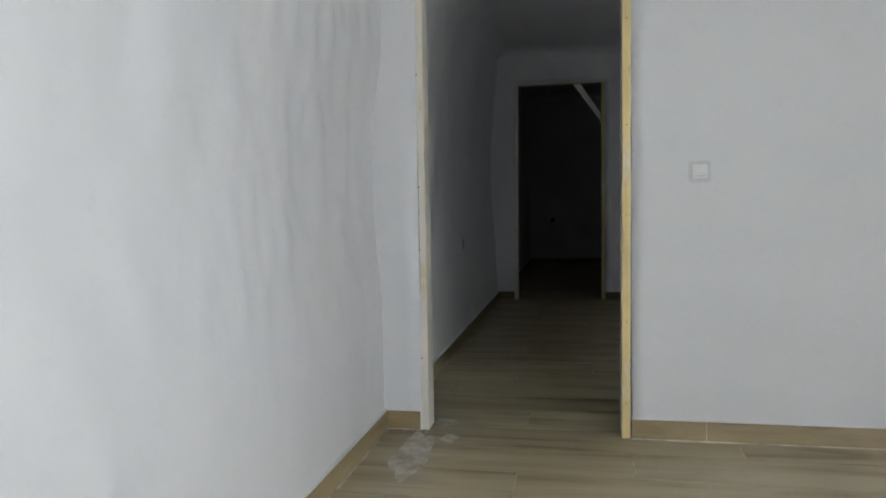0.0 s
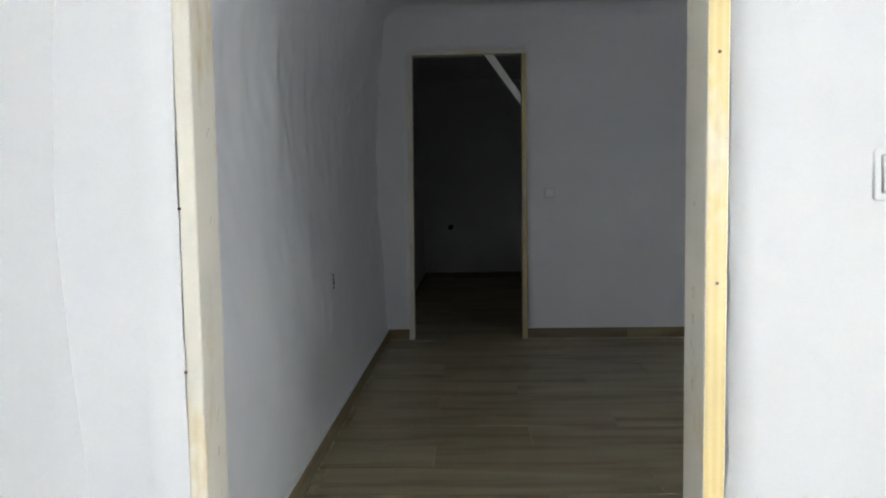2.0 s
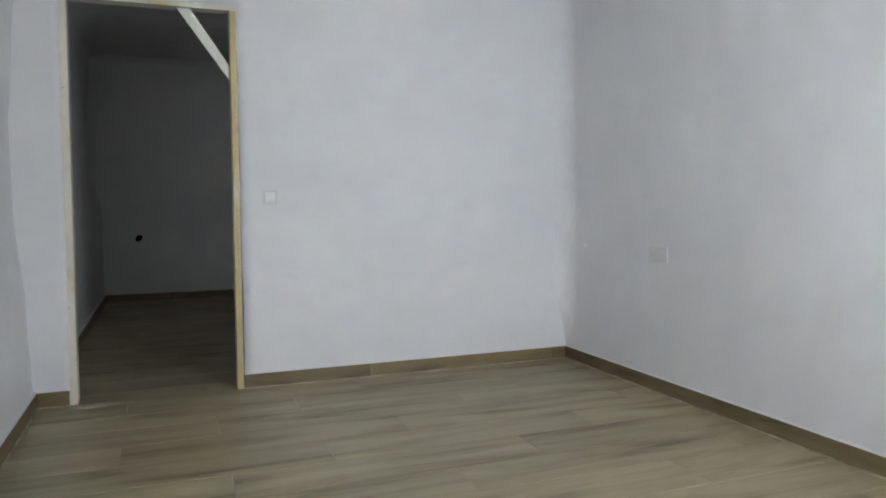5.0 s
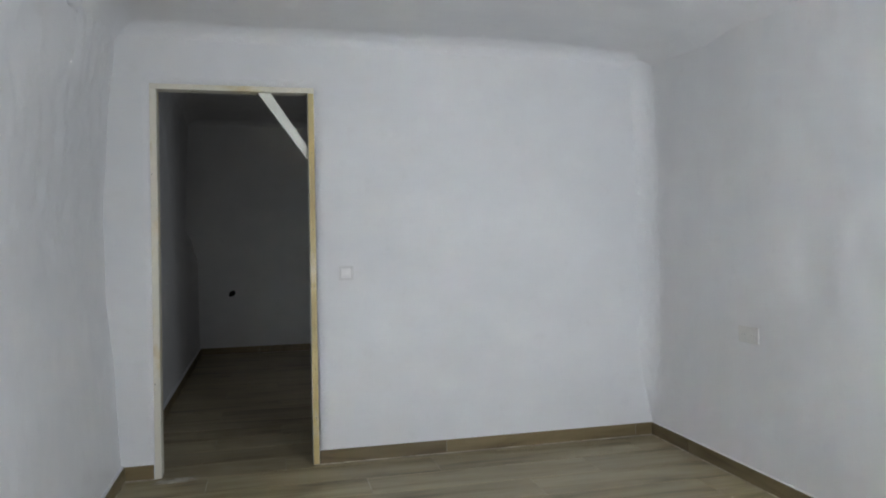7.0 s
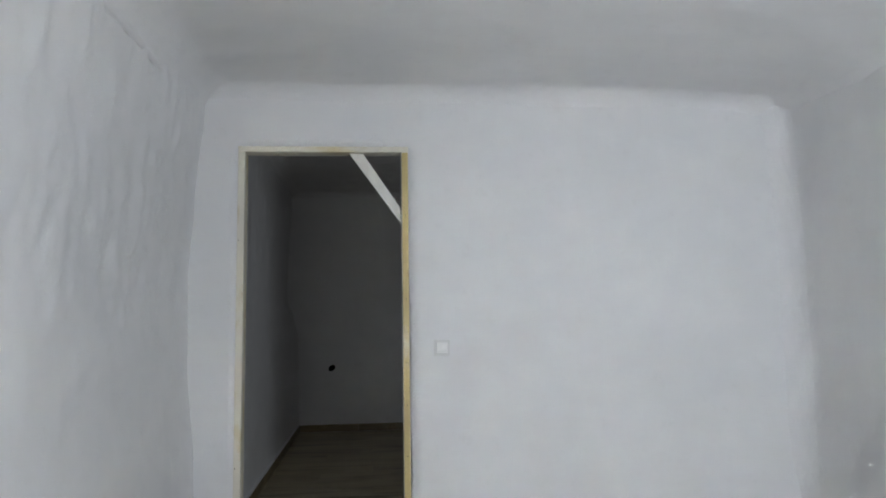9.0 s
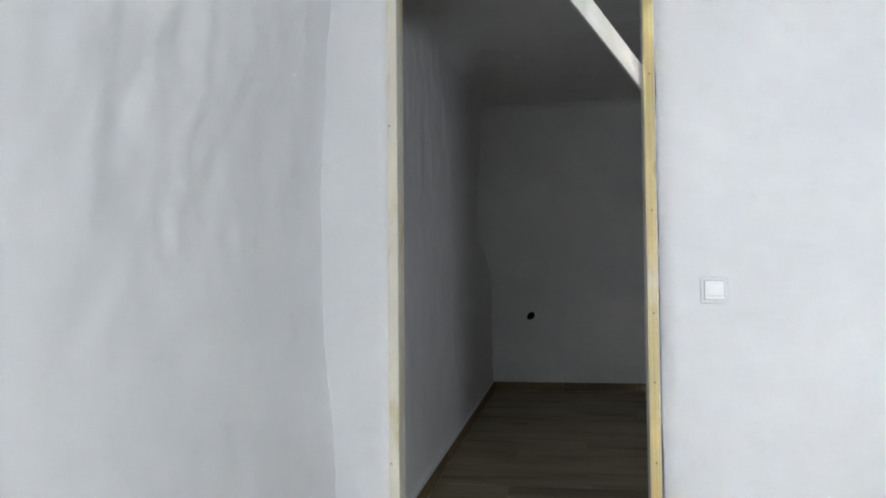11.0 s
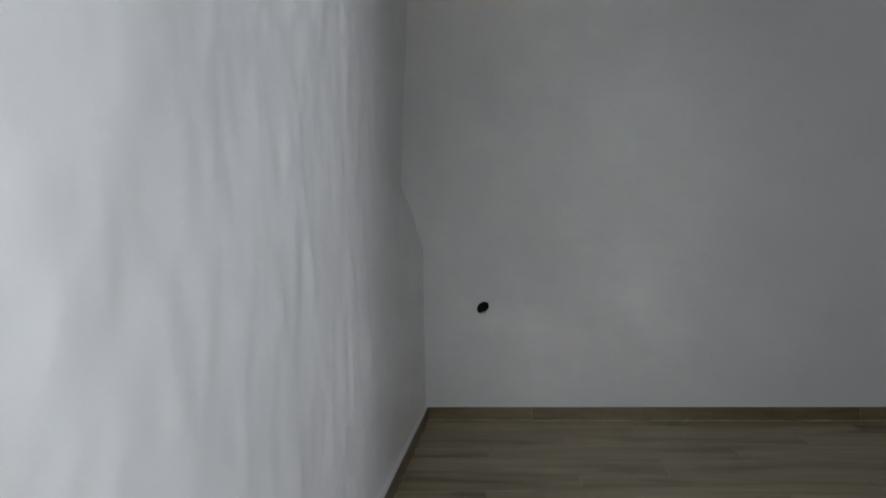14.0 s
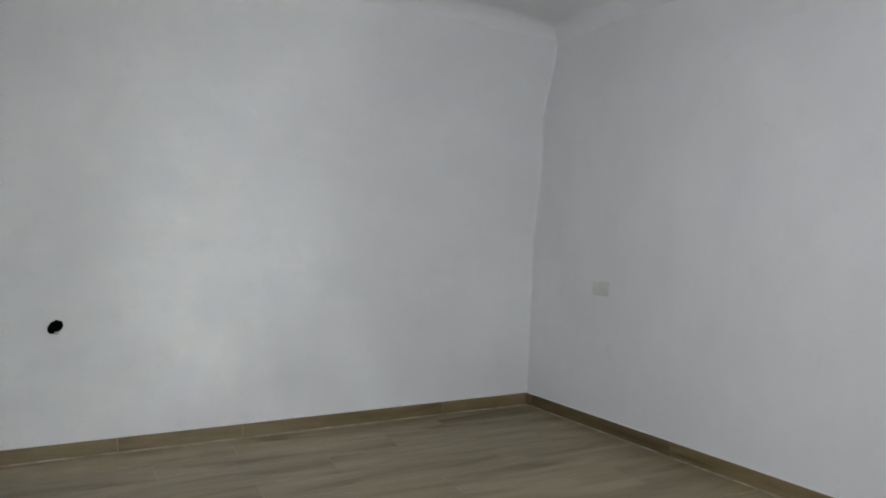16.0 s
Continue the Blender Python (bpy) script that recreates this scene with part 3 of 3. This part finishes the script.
dust_patch(0.245, -0.095, 0.045, 0.040, 0.6, 27, "small mortar crumb smear on the floor")
dust_patch(0.230, 4.035, 0.115, 0.042, 0.1, 31, "pale dried mortar smear by the braced door lining")

# ---- skirting: one strip of tile pieces along each wall ----
SKIRT_H, SKIRT_T = 0.078, 0.009
CHAMFER = 0.0012


def skirting(name, at, length, joints, label="oak-look tile skirting with pale grout at its foot"):
    """A run along local x, standing against local +y."""
    run = tagged(new(name), label, "skirting", kind="structure")
    run.matrix_basis = at
    cuts = [0.0] + [j for j in joints if 0.05 < j < length - 0.05] + [length]
    for p, q in zip(cuts, cuts[1:]):
        part("skirting_tile", slab(p + 0.0012, -SKIRT_T, 0.004, q - 0.0012, 0.03, SKIRT_H, CHAMFER, 1), skirt_oak, run)
    part("grout_line", slab(0, -SKIRT_T - 0.003, -0.001, length, 0.02, 0.0048), grout_mat, run, "pale grout bead")
    part("joint_grout", slab(0.001, -SKIRT_T + 0.002, 0.003, length - 0.001, 0.028, SKIRT_H - 0.0025), grout_mat, run, "grout between skirting tiles")
    part("top_bead", slab(0, -SKIRT_T + 0.003, SKIRT_H - 0.001, length, 0.035, SKIRT_H + 0.0035), plaster_flat, run, "white plaster bead along the top")
    return run


FOOT = (-0.042, -0.027, -0.002)
RFOOT = (RIGHT - 0.004, RIGHT - 0.004, RIGHT + 0.061)
for r, (ya, yb, top) in enumerate(ROOMS):
    n = "%d" % (r + 1)
    js = [0.62 + 1.205 * k for k in range(5)]
    skirting("baseboard_%s_left" % n, pose(FOOT[r], ya, 0, 0, 0, 90), yb - ya, js)
    end = yb - 7.03 if r == 2 else 0.4
    skirting("baseboard_%s_right" % n, pose(RFOOT[r], yb, 0, 0, 0, -90 if r < 2 else -86.8), yb - ya, [end % 1.205 + 1.205 * k for k in range(-1, 5)])
for i, (y, a, c, lo_a, lo_c, h) in enumerate(DOORS):
    x0, x1 = FOOT[i] + SKIRT_T, RFOOT[i] - SKIRT_T
    skirting("baseboard_%d_front_a" % (i + 1), pose(x0, y + 0.001, 0), lo_a - LINING - x0 - 0.002, [])
    skirting("baseboard_%d_front_b" % (i + 1), pose(lo_c + LINING + 0.002, y + 0.001, 0), x1 - lo_c - LINING - 0.002, [0.72, 1.92] if i else [0.28, 1.48])
    x0, x1 = FOOT[i + 1] + SKIRT_T, (RFOOT[1] if i == 0 else RFOOT[2] + 0.22) - SKIRT_T
    skirting("baseboard_%d_back_a" % (i + 1), pose(lo_a - LINING - 0.002, y + T[i] - 0.001, 0, 0, 0, 180), lo_a - LINING - x0 - 0.002, [])
    skirting("baseboard_%d_back_b" % (i + 1), pose(x1, y + T[i] - 0.001, 0, 0, 0, 180), x1 - lo_c - LINING - 0.002, [0.5, 1.7])
x0 = FOOT[2] + SKIRT_T
skirting("baseboard_3_end", pose(x0, Y3 + 0.001, 0), RFOOT[2] - SKIRT_T - x0, [0.62 - x0, 1.25 - x0, 2.47 - x0])

# ---- floor: oak-look planks across the rooms, thirds bond ----
tagged(part("floor", slab(-0.36, Y0 - 0.2, -0.12, 3.92, Y3 + 0.3, -0.0022), grout_mat), "oak-look porcelain plank floor with pale grout", "floor", kind="structure")
floor_ob = bpy.data.objects["floor"]
PITCH, LENGTH, GAP = 0.248, 1.205, 0.0036
X0 = -0.10
plank_meshes = {}


def plank_mesh(length):
    key = round(length, 3)
    if key not in plank_meshes:
        bm = bmesh.new()
        w, d, e = PITCH - GAP, 0.010, 0.0011
        rings = []
        for inset, z in ((0, -d), (0, -e), (e, 0)):
            rings.append([bm.verts.new((x, y, z)) for x, y in ((inset, inset), (length - inset, inset), (length - inset, w - inset), (inset, w - inset))])
        for p, q in zip(rings, rings[1:]):
            for k in range(4):
                bm.faces.new((p[k], p[(k + 1) % 4], q[(k + 1) % 4], q[k]))
        bm.faces.new(rings[-1])
        me = bpy.data.meshes.new("plank")
        bm.to_mesh(me)
        bm.free()
        me.materials.append(floor_oak)
        plank_meshes[key] = me
    return plank_meshes[key]


rng = random.Random(12)
first_row = math.floor((Y0 - 0.1 - 2.308) / PITCH)
last_row = math.ceil((Y3 + 0.05 - 2.308) / PITCH)
for k in range(first_row, last_row):
    y = 2.308 + k * PITCH
    phase = (0.41 + 0.4 * k) % LENGTH if k > -7 else (0.937 + 0.4 * (k + 11)) % LENGTH
    X1 = 3.12 if y < Y2 else 3.38
    cuts = [X0] + [x for x in (phase + LENGTH * m for m in range(-1, 4)) if X0 + 0.02 < x < X1 - 0.02] + [X1]
    for p, q in zip(cuts, cuts[1:]):
        ob = new("plank", plank_mesh(q - p - GAP))
        ob.matrix_basis = pose(p + GAP / 2, y + GAP / 2, rng.uniform(-0.0004, 0.0002))
        ob.parent = floor_ob
